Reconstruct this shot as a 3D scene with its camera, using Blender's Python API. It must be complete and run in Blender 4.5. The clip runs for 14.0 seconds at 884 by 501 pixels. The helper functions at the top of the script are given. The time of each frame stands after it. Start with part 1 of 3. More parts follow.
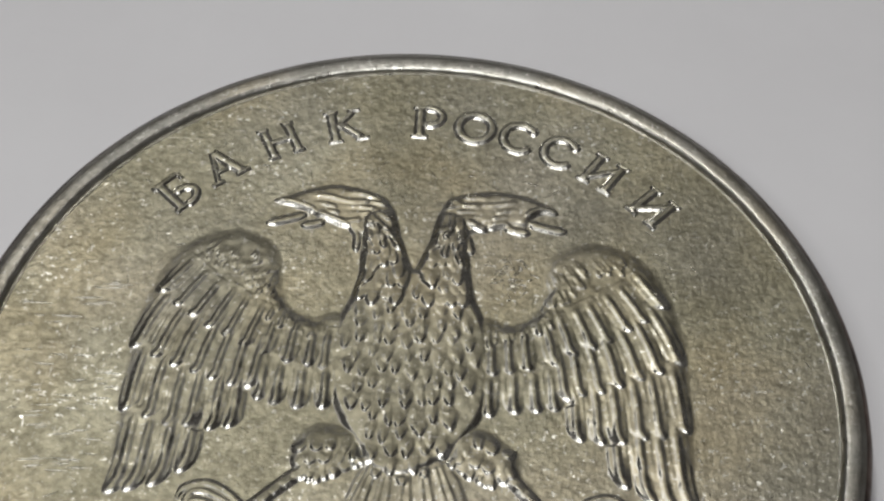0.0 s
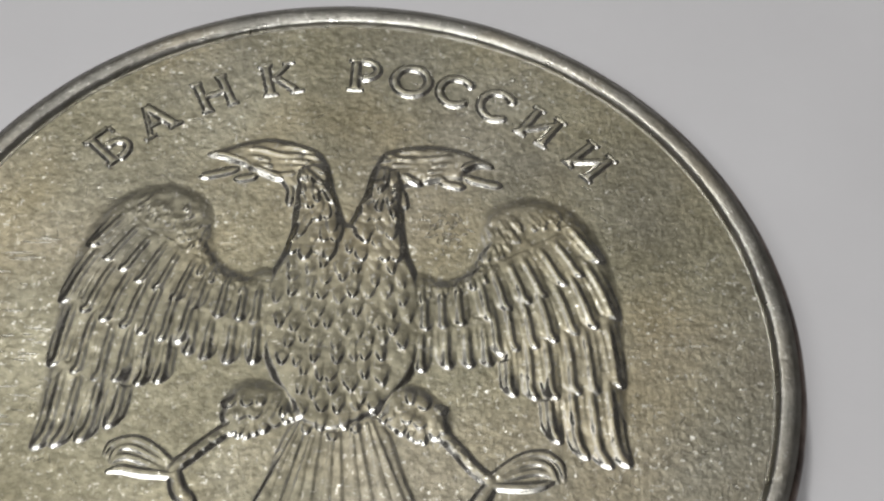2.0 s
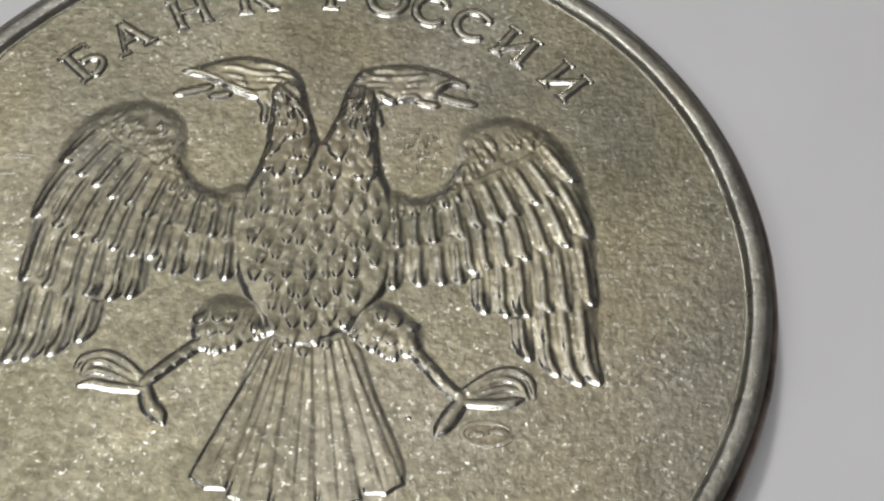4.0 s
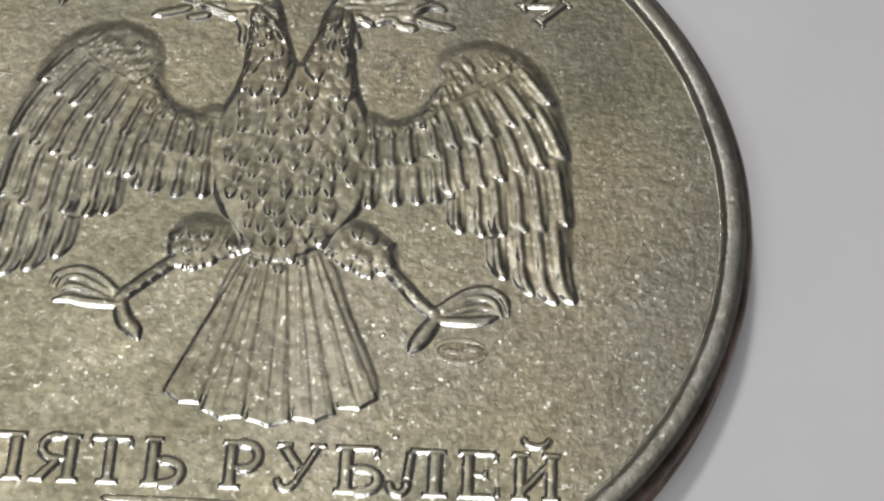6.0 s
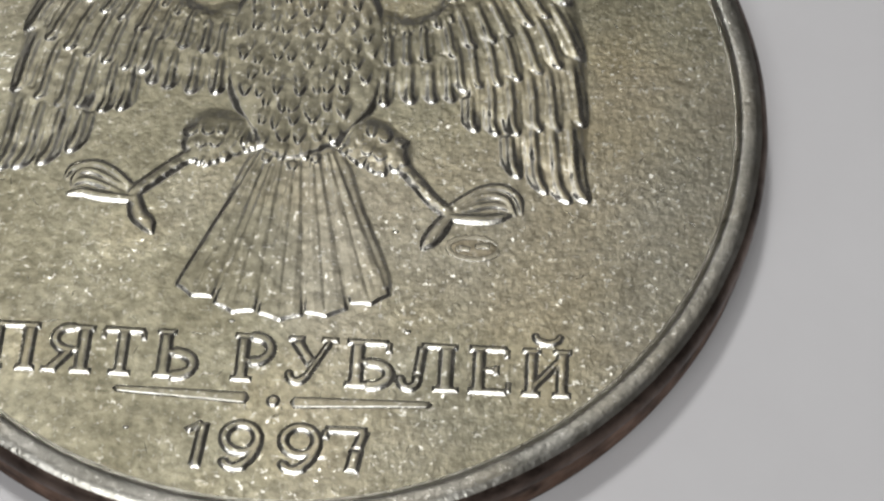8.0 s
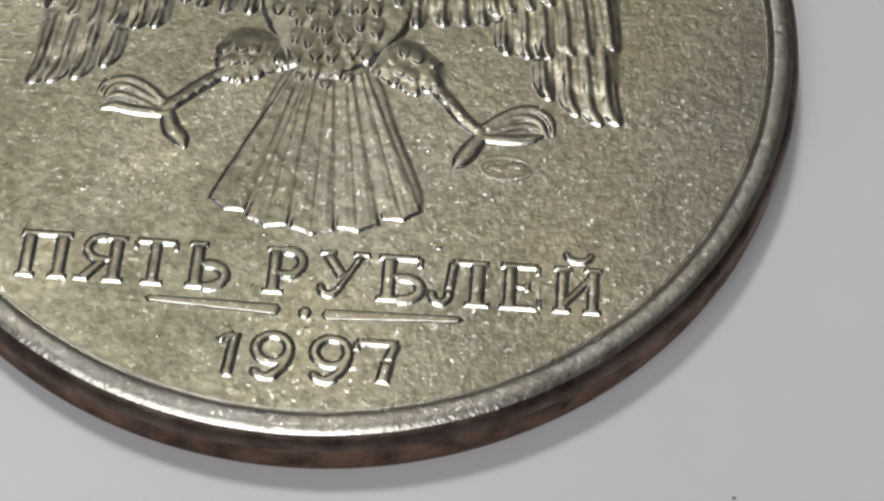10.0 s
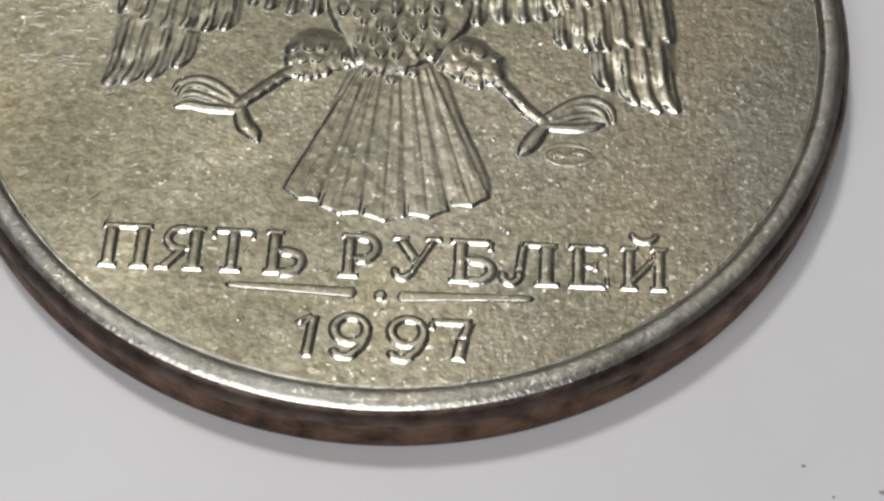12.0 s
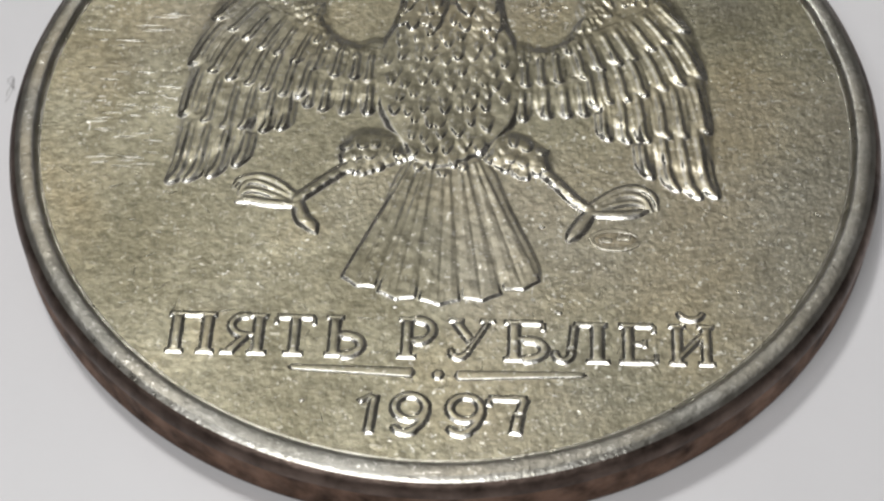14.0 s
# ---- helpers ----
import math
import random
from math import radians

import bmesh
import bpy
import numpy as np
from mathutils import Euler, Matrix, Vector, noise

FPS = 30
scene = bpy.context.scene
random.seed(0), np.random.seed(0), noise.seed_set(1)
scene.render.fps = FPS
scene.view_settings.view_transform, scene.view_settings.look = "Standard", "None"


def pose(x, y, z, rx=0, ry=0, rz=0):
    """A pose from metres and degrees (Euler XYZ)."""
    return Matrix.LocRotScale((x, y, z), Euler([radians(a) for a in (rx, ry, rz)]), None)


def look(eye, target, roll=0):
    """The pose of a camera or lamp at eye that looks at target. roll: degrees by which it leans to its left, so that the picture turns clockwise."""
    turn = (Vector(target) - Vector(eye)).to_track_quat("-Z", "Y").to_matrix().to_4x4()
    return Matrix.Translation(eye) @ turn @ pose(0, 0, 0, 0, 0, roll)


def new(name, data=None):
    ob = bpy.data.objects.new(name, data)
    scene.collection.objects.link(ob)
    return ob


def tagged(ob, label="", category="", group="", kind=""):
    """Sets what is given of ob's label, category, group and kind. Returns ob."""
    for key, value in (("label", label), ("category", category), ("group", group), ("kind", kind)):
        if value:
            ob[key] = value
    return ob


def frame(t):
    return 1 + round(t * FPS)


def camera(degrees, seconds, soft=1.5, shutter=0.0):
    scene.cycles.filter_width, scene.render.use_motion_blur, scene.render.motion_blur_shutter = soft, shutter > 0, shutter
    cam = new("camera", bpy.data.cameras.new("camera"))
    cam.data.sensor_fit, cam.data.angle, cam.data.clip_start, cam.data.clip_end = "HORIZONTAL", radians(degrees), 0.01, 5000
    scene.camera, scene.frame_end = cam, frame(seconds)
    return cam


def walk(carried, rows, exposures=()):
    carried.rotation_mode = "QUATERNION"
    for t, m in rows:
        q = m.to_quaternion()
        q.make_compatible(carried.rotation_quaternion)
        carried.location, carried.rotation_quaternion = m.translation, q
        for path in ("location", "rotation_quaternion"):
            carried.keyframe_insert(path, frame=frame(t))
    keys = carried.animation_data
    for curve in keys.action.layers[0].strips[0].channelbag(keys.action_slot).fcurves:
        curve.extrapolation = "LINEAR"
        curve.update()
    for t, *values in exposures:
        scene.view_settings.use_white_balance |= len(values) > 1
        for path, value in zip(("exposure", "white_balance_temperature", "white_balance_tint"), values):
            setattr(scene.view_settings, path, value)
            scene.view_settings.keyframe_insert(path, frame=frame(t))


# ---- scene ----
cam = camera(25.853, 14.0, soft=2.5)
walk(cam, [
    (0, pose(0.001604, -0.026013, 0.046345, 34.848, -0.477, 2.186)),
    (0.5, pose(0.002108, -0.025862, 0.046187, 34.393, -0.488, 1.977)),
    (1, pose(0.002374, -0.025832, 0.046073, 34.236, -0.690, 1.864)),
    (1.5, pose(0.002583, -0.025903, 0.046009, 33.969, -0.743, 1.828)),
    (2, pose(0.002767, -0.025877, 0.045795, 33.746, -1.033, 1.720)),
    (2.5, pose(0.003077, -0.026084, 0.045714, 33.249, -1.118, 1.817)),
    (3, pose(0.003234, -0.026199, 0.045572, 32.783, -1.100, 1.937)),
    (5.5, pose(0.003972, -0.027280, 0.045034, 31.471, -1.554, 2.194)),
    (6, pose(0.004035, -0.027647, 0.044830, 31.203, -1.669, 2.322)),
    (6.5, pose(0.004238, -0.027777, 0.044715, 30.570, -1.509, 2.651)),
    (7, pose(0.004399, -0.027936, 0.044613, 30.171, -1.376, 2.777)),
    (7.5, pose(0.004494, -0.028222, 0.044539, 29.687, -1.177, 3.005)),
    (8, pose(0.004443, -0.028554, 0.044288, 29.373, -1.250, 3.191)),
    (10.5, pose(0.003198, -0.031233, 0.043214, 29.734, -1.924, 3.996)),
    (11, pose(0.002688, -0.031802, 0.043214, 30.954, -1.299, 3.735)),
    (11.5, pose(0.002499, -0.032336, 0.043042, 31.819, -0.779, 3.463)),
    (12, pose(0.002318, -0.033506, 0.043216, 31.944, -0.942, 2.991)),
    (12.5, pose(0.001401, -0.034456, 0.043281, 34.845, -0.140, 2.960)),
    (13, pose(0.001186, -0.035190, 0.043099, 35.729, -0.213, 2.652)),
    (13.5, pose(0.001504, -0.036012, 0.043239, 36.314, -0.606, 1.788)),
    (14, pose(0.001397, -0.036446, 0.043551, 36.937, 0.015, 2.315)),
], exposures=[(0.0, -0.12), (3.0, -0.10), (8.0, -0.10), (10.5, -0.12), (11.0, 0.0), (12.0, 0.06), (12.5, 0.18), (14.0, 0.25)])

# ---- world and light ----
world = bpy.data.worlds.new("world")
scene.world = world
world.use_nodes = True
world.node_tree.nodes["Background"].inputs[0].default_value = (0.75, 0.85, 1.0, 1)
world.node_tree.nodes["Background"].inputs[1].default_value = 0.3


def area_lamp(name, eye, target, size, power, colour, tall=None):
    data = bpy.data.lights.new(name, "AREA")
    data.shape, data.size, data.size_y, data.energy, data.color = "ELLIPSE", size, tall or size, power, colour
    ob = new(name, data)
    ob.matrix_world = look(eye, target)
    return ob


area_lamp("lamp_light_far", (-0.296, 0.465, 1.395), (0, 0, 0), 0.20, 7.5, (1.0, 0.99, 0.98))
# added soft fill: a broad bright area for the coin's flats to mirror
area_lamp("added_fill_light", (-0.04, 0.90, 1.90), (0, 0, 0), 1.40, 2.0, (1.0, 0.99, 0.97))
area_lamp("lamp_light_near", (-0.28, -0.90, 1.45), (0, 0, 0), 1.50, 16.5, (1.0, 1.0, 1.0), tall=0.60)

# ---- materials ----
MM = 0.001


class Mat:
    """A node material with short calls for its nodes."""

    def __init__(self, name, rough=0.5, metal=0.0, colour=(0.5, 0.5, 0.5)):
        self.m = bpy.data.materials.new(name)
        self.m.use_nodes = True
        self.t = self.m.node_tree
        self.p = self.t.nodes["Principled BSDF"]
        self.p.inputs["Roughness"].default_value = rough
        self.p.inputs["Metallic"].default_value = metal
        self.p.inputs["Base Color"].default_value = (*colour, 1)
        self.co = self.t.nodes.new("ShaderNodeTexCoord").outputs["Object"]
        self.bumped = None

    def link(self, a, b):
        self.t.links.new(a, b)

    def mapped(self, scale, turn=0.0):
        n = self.t.nodes.new("ShaderNodeMapping")
        n.inputs["Scale"].default_value = scale
        n.inputs["Rotation"].default_value = (0, 0, radians(turn))
        self.link(self.co, n.inputs["Vector"])
        return n.outputs["Vector"]

    def noise(self, scale, detail=4.0, rough=0.55, vector=None):
        n = self.t.nodes.new("ShaderNodeTexNoise")
        n.inputs["Scale"].default_value = scale
        n.inputs["Detail"].default_value = detail
        n.inputs["Roughness"].default_value = rough
        self.link(vector or self.co, n.inputs["Vector"])
        return n.outputs["Fac"]

    def ramp(self, fac, *stops):
        n = self.t.nodes.new("ShaderNodeValToRGB")
        while len(n.color_ramp.elements) < len(stops):
            n.color_ramp.elements.new(0.5)
        for e, (at, c) in zip(n.color_ramp.elements, stops):
            e.position = at
            e.color = (*c, 1) if isinstance(c, tuple) else (c, c, c, 1)
        self.link(fac, n.inputs["Fac"])
        return n.outputs["Color"]

    def span(self, value, lo, hi):
        n = self.t.nodes.new("ShaderNodeMapRange")
        n.inputs["From Min"].default_value, n.inputs["From Max"].default_value = lo, hi
        self.link(value, n.inputs["Value"])
        return n.outputs["Result"]

    def mix(self, fac, a, b, blend="MIX"):
        n = self.t.nodes.new("ShaderNodeMix")
        n.data_type, n.blend_type = "RGBA", blend
        for value, slot in ((fac, n.inputs[0]), (a, n.inputs[6]), (b, n.inputs[7])):
            if hasattr(value, "is_linked"):
                self.link(value, slot)
            else:
                slot.default_value = (*value, 1) if isinstance(value, tuple) else value
        return n.outputs[2]

    def colour(self, out):
        self.link(out, self.p.inputs["Base Color"])

    def roughness(self, out):
        self.link(out, self.p.inputs["Roughness"])

    def bump(self, height, distance, strength=1.0):
        n = self.t.nodes.new("ShaderNodeBump")
        n.inputs["Distance"].default_value = distance
        n.inputs["Strength"].default_value = strength
        self.link(height, n.inputs["Height"])
        if self.bumped:
            self.link(self.bumped, n.inputs["Normal"])
        self.bumped = n.outputs["Normal"]
        self.link(self.bumped, self.p.inputs["Normal"])


def worn_nickel(name, lo, hi, rough_lo, rough_hi, grain, lumps, dirt, flank_glint, rubbed):
    """Circulated cupronickel: olive tarnish in blotches, fine dents and hairline scratches; steep flanks are coloured
    paler to lift their highlights.
    """
    m = Mat(name, metal=1.0)
    blotch = m.ramp(m.noise(340, 5), (0.32, lo), (0.68, hi))
    stain = m.ramp(m.noise(190, 3, 0.5), (0.47, 0.0), (0.68, 0.50))
    blotch = m.mix(stain, blotch, (0.40, 0.33, 0.20))
    cool = m.ramp(m.noise(130, 2, 0.5), (0.50, 0.0), (0.68, 0.40))
    blotch = m.mix(cool, blotch, m.ramp(m.noise(420, 4), (0.32, (0.225, 0.218, 0.192)), (0.68, (0.375, 0.366, 0.335))))
    grime = m.ramp(m.noise(4200, 4, 0.65), (0.36, 0.42), (0.60, 1.0))
    tarnish = m.mix(dirt, blotch, grime, "MULTIPLY")
    flecks = m.ramp(m.noise(6400, 3.0, 0.65), (0.60, 0.0), (0.72, 1.0))
    hairs = m.ramp(m.noise(1.0, 2.0, 0.55, m.mapped((1900, 12000, 2600), -6)), (0.68, 0.0), (0.82, 0.8))
    cross = m.ramp(m.noise(1.0, 1.5, 0.5, m.mapped((11000, 2400, 2600), 38)), (0.68, 0.0), (0.82, 0.8))
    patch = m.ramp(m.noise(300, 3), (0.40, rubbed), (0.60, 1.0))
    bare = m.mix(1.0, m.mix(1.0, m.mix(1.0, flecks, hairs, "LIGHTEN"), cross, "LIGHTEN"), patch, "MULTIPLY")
    # highlights of steep faces are put into the colour: paler metal by slope
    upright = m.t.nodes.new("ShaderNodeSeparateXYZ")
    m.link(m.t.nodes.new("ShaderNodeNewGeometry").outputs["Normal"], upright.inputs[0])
    flank = m.ramp(m.span(upright.outputs["Z"], 0.985, 0.925), (0.0, 0.0), (1.0, flank_glint))
    glint_tone = m.ramp(m.noise(1300, 4), (0.32, (0.46, 0.445, 0.385)), (0.68, (0.72, 0.71, 0.66)))
    m.colour(m.mix(bare, m.mix(flank, tarnish, glint_tone), (0.74, 0.725, 0.66)))
    rough = m.ramp(m.noise(2600, 5, 0.65), (0.3, rough_lo), (0.7, rough_hi))
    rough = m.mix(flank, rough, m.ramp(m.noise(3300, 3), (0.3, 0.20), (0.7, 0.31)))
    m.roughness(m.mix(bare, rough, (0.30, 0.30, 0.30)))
    m.bump(m.noise(8000, 2.5, 0.6), 0.000020 * grain)
    m.bump(m.noise(3600, 2.0, 0.5), 0.000014 * lumps)
    return m.m


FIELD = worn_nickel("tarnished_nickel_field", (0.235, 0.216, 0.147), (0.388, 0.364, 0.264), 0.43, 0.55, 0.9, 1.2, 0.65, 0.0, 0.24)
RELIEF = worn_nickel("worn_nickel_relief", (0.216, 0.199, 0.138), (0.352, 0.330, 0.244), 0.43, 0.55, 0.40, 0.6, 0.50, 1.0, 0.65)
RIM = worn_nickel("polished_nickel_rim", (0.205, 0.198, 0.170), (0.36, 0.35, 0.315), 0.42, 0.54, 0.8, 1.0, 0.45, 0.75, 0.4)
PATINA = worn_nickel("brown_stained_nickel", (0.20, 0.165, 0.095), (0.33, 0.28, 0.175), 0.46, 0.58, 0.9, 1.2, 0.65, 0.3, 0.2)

m = Mat("tarnished_copper_core", metal=1.0)
m.colour(m.mix(m.ramp(m.noise(1100, 5), (0.35, 0.0), (0.65, 1.0)), (0.055, 0.034, 0.025), (0.25, 0.158, 0.115)))
m.roughness(m.ramp(m.noise(2500, 4), (0.3, 0.60), (0.7, 0.80)))
m.bump(m.noise(4000, 4), 0.00002)
COPPER = m.m

# nickel of the edge: the shade below the rim is put into this dark colour
m = Mat("dull_shaded_nickel_edge", metal=1.0)
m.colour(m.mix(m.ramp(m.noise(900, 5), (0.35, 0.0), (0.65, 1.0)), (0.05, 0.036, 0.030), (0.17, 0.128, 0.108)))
m.roughness(m.ramp(m.noise(2500, 4), (0.3, 0.35), (0.7, 0.55)))
m.bump(m.noise(4000, 4), 0.00002)
EDGE = m.m

m = Mat("white_laminate", rough=0.42)
m.colour(m.ramp(m.noise(90, 6, 0.6), (0.3, (0.57, 0.563, 0.571)), (0.7, (0.615, 0.61, 0.618))))
m.bump(m.noise(3500, 3), 0.000004)
TABLE = m.m

m = Mat("matt_wall_paint", rough=0.9)
m.colour(m.ramp(m.noise(3, 5), (0.3, (0.40, 0.40, 0.40)), (0.7, (0.44, 0.44, 0.44))))
m.bump(m.noise(220, 3), 0.0004)
WALL = m.m

m = Mat("oak_floor_boards", rough=0.5)
m.colour(m.ramp(m.noise(1.0, 5, 0.6, m.mapped((3, 40, 3))), (0.3, (0.20, 0.12, 0.07)), (0.7, (0.32, 0.20, 0.12))))
FLOOR = m.m

m = Mat("grey_dust", rough=0.9)
m.colour(m.ramp(m.noise(8000, 3), (0.3, (0.22, 0.21, 0.21)), (0.7, (0.40, 0.39, 0.40))))
DUST = m.m


# ---- mesh helpers (all shapes below are in millimetres) ----
def struck(verts):
    """The die stood a hair off the middle of the blank: where a point of its drawing came to lie."""
    x, y, z = verts.T
    return np.c_[0.9867 * x + 0.006, 0.9870 * y + 0.095 - 0.00094 * x * y, z]


def mesh_ob(name, verts, faces, material, parent=None, label="", smooth=True, die=False):
    me = bpy.data.meshes.new(name)
    verts = np.asarray(verts, float)
    me.from_pydata(((struck(verts) if die else verts) * MM).tolist(), [], faces)
    me.materials.append(material)
    me.polygons.foreach_set("use_smooth", [smooth] * len(me.polygons))
    me.validate()
    ob = new(name, me)
    ob.parent = parent
    if label:
        ob["label"] = label
    return ob


def smooth(a, b, x):
    t = np.clip((np.asarray(x, float) - a) / (b - a), 0, 1)
    return t * t * (3 - 2 * t)


def rounded(points, n=6, closed=True):
    """Catmull-Rom curve through control points."""
    p = np.array(points, float)
    k = len(p)
    out = []
    for i in range(k if closed else k - 1):
        if closed:
            a, b, c, d = p[(i - 1) % k], p[i], p[(i + 1) % k], p[(i + 2) % k]
        else:
            a, b, c, d = p[max(i - 1, 0)], p[i], p[i + 1], p[min(i + 2, k - 1)]
        for s in np.arange(n) / n:
            out.append(0.5 * (2 * b + (c - a) * s + (2 * a - 5 * b + 4 * c - d) * s * s + (3 * b - a - 3 * c + d) * s ** 3))
    if not closed:
        out.append(p[-1])
    return np.array(out)


def inside_depth(x, y, poly):
    """How far a point lies inside the closed outline (negative outside)."""
    best = np.full(x.shape, 1e9)
    odd = np.zeros(x.shape, bool)
    for (ax, ay), (bx, by) in zip(poly, np.roll(poly, -1, 0)):
        ex, ey = bx - ax, by - ay
        t = np.clip(((x - ax) * ex + (y - ay) * ey) / (ex * ex + ey * ey + 1e-12), 0, 1)
        best = np.minimum(best, (x - ax - t * ex) ** 2 + (y - ay - t * ey) ** 2)
        if abs(ey) > 1e-12:
            odd ^= ((ay > y) != (by > y)) & (x < ax + (y - ay) * ex / ey)
    return np.where(odd, 1, -1) * np.sqrt(best)


FIELD_Z = 1.62
SINK = -0.06
RAISE = 0.63  # how far wear has left the struck forms standing


def wear(x, y):
    """Uneven loss of metal from years in pockets: small lumps and hollows, about -1 to 1."""
    total = 0
    for size, part, seed in ((0.34, 1.0, 3.1), (0.17, 0.7, 7.7)):
        u, v = x / size, y / size
        i, j = np.floor(u), np.floor(v)
        a, b = smooth(0, 1, u - i), smooth(0, 1, v - j)

        def spot(p, q):
            n = np.sin(p * 127.1 + q * 311.7 + seed) * 43758.5453
            return n - np.floor(n)
        total = total + part * ((spot(i, j) * (1 - a) + spot(i + 1, j) * a) * (1 - b) + (spot(i, j + 1) * (1 - a) + spot(i + 1, j + 1) * a) * b - 0.5)
    return total


WEAR = 0.020


def relief(name, height, box, step, material, parent, label="", at=None):
    """A raised patch: a grid whose height over the field comes from a function; what lies under the field is left out."""
    x0, y0, x1, y1 = box
    nx, ny = int((x1 - x0) / step) + 2, int((y1 - y0) / step) + 2
    gx, gy = np.meshgrid(np.linspace(x0, x1, nx), np.linspace(y0, y1, ny))
    h = np.maximum(height(gx, gy), SINK)
    h = h + WEAR * wear(gx, gy) * smooth(0.0, 0.08, h)
    keep = np.zeros((ny, nx), bool)
    cell = np.maximum.reduce([h[:-1, :-1], h[1:, :-1], h[:-1, 1:], h[1:, 1:]]) > SINK + 1e-6
    for dy in (0, 1):
        for dx in (0, 1):
            keep[dy:ny - 1 + dy, dx:nx - 1 + dx] |= cell
    index = np.cumsum(keep.ravel()).reshape(ny, nx) - 1
    px, py = gx[keep], gy[keep]
    if at:
        x, y, turn, wide = at
        c, d = math.cos(radians(turn)), math.sin(radians(turn))
        px, py = x + c * wide * px - d * py, y + d * wide * px + c * py
    lift = np.array([swell(a, b) for a, b in zip(px, py)])
    verts = np.c_[px, py, h[keep] * RAISE + FIELD_Z + lift]
    j, i = np.nonzero(cell)
    faces = np.c_[index[j, i], index[j, i + 1], index[j + 1, i + 1], index[j + 1, i]].tolist()
    return mesh_ob(name, verts, faces, material, parent, label, die=True)


def strip(name, spine, half, lift, material, parent, nv=9, flatness=2.6):
    """A tapering raised piece along a spine: half widths and crest heights go with the way along it, from 0 to 1."""
    spine = np.asarray(spine, float)
    way = np.gradient(spine, axis=0)
    way /= np.linalg.norm(way, axis=1, keepdims=True) + 1e-9
    side = np.c_[way[:, 1], -way[:, 0]]
    v = np.linspace(-1, 1, nv)
    v = np.sign(v) * np.abs(v) ** 0.75
    half = np.asarray(half, float)
    lift = np.asarray(lift, float)
    xy = spine[:, None, :] + side[:, None, :] * (half[:, None] * v[None, :])[..., None]
    shape = np.sqrt(np.clip(1 - (np.abs(v) * 0.99) ** flatness, 0, 1))
    h = lift[:, None] * shape[None, :] - 0.05 * (np.abs(v) > 0.97)[None, :]
    h = h + 0.5 * WEAR * wear(xy[..., 0], xy[..., 1]) * smooth(0.02, 0.08, h)
    verts = np.concatenate([xy, (h * RAISE + FIELD_Z)[..., None]], -1).reshape(-1, 3)
    verts[:, 2] += [swell(a, b) for a, b in verts[:, :2]]
    nu = len(spine)
    faces = [(i * nv + j, i * nv + j + 1, (i + 1) * nv + j + 1, (i + 1) * nv + j)
             for i in range(nu - 1) for j in range(nv - 1)]
    return mesh_ob(name, verts, faces, material, parent, die=True)


# ---- the room ----
def box_ob(name, lo, hi, material, label, category, kind="structure"):
    bm = bmesh.new()
    bmesh.ops.create_cube(bm, size=1)
    for v in bm.verts:
        v.co = Vector([lo[k] + (hi[k] - lo[k]) * (v.co[k] + 0.5) for k in range(3)])
    me = bpy.data.meshes.new(name)
    bm.to_mesh(me)
    bm.free()
    me.materials.append(material)
    return tagged(new(name, me), label, category, kind=kind)


def rounded_box(name, lo, hi, r, material, parent=None):
    bm = bmesh.new()
    bmesh.ops.create_cube(bm, size=1)
    for v in bm.verts:
        v.co = Vector([lo[k] + (hi[k] - lo[k]) * (v.co[k] + 0.5) for k in range(3)])
    bmesh.ops.bevel(bm, geom=bm.edges[:], offset=r, segments=3, affect="EDGES", profile=0.5)
    me = bpy.data.meshes.new(name)
    bm.to_mesh(me)
    bm.free()
    me.materials.append(material)
    ob = new(name, me)
    ob.parent = parent
    return ob


box_ob("floor", (-2.2, -2.2, -0.85), (2.2, 2.2, -0.75), FLOOR, "brown oak board floor of the room", "floor")
box_ob("wall_north", (-2.2, 2.0, -0.75), (2.2, 2.15, 2.45), WALL, "plain grey painted wall of the room", "wall")
box_ob("wall_south", (-2.2, -2.15, -0.75), (2.2, -2.0, 2.45), WALL, "plain grey painted wall of the room", "wall")
box_ob("wall_west", (-2.15, -2.0, -0.75), (-2.0, 2.0, 2.45), WALL, "plain grey painted wall of the room", "wall")
box_ob("wall_east", (2.0, -2.0, -0.75), (2.15, 2.0, 2.45), WALL, "plain grey painted wall of the room", "wall")
box_ob("ceiling", (-2.2, -2.2, 2.45), (2.2, 2.2, 2.55), WALL, "plain pale painted ceiling of the room", "ceiling")

table = tagged(new("table"), "white smooth laminate table under the coin", "table")
rounded_box("tabletop", (-0.6, -0.4, -0.03), (0.6, 0.4, 0.0), 0.003, TABLE, table)
for sx in (-1, 1):
    for sy in (-1, 1):
        cx, cy = sx * 0.54, sy * 0.34
        rounded_box("leg", (cx - 0.025, cy - 0.025, -0.75), (cx + 0.025, cy + 0.025, -0.03), 0.004, TABLE, table)

# ---- the coin: blank, rim and edge ----
coin = tagged(new("coin"), "worn silver-grey five-rouble coin of 1997 with copper edge, eagle side up", "coin")


def lathe(name, profile, material, label="", wobble=0.0, n=360):
    verts, faces = [], []
    k = len(profile)
    for i in range(n):
        a = 2 * math.pi * i / n
        w = wobble * noise.noise(Vector((math.cos(a) * 9, math.sin(a) * 9, 0.3)))
        for r, z in profile:
            verts.append(((r + w) * math.cos(a), (r + w) * math.sin(a), z + 0.6 * w))
    for i in range(n):
        j = (i + 1) % n
        for q in range(k - 1):
            faces.append((i * k + q, i * k + q + 1, j * k + q + 1, j * k + q))
    faces = [f[::-1] for f in faces]
    return mesh_ob(name, verts, faces, material, coin, label)


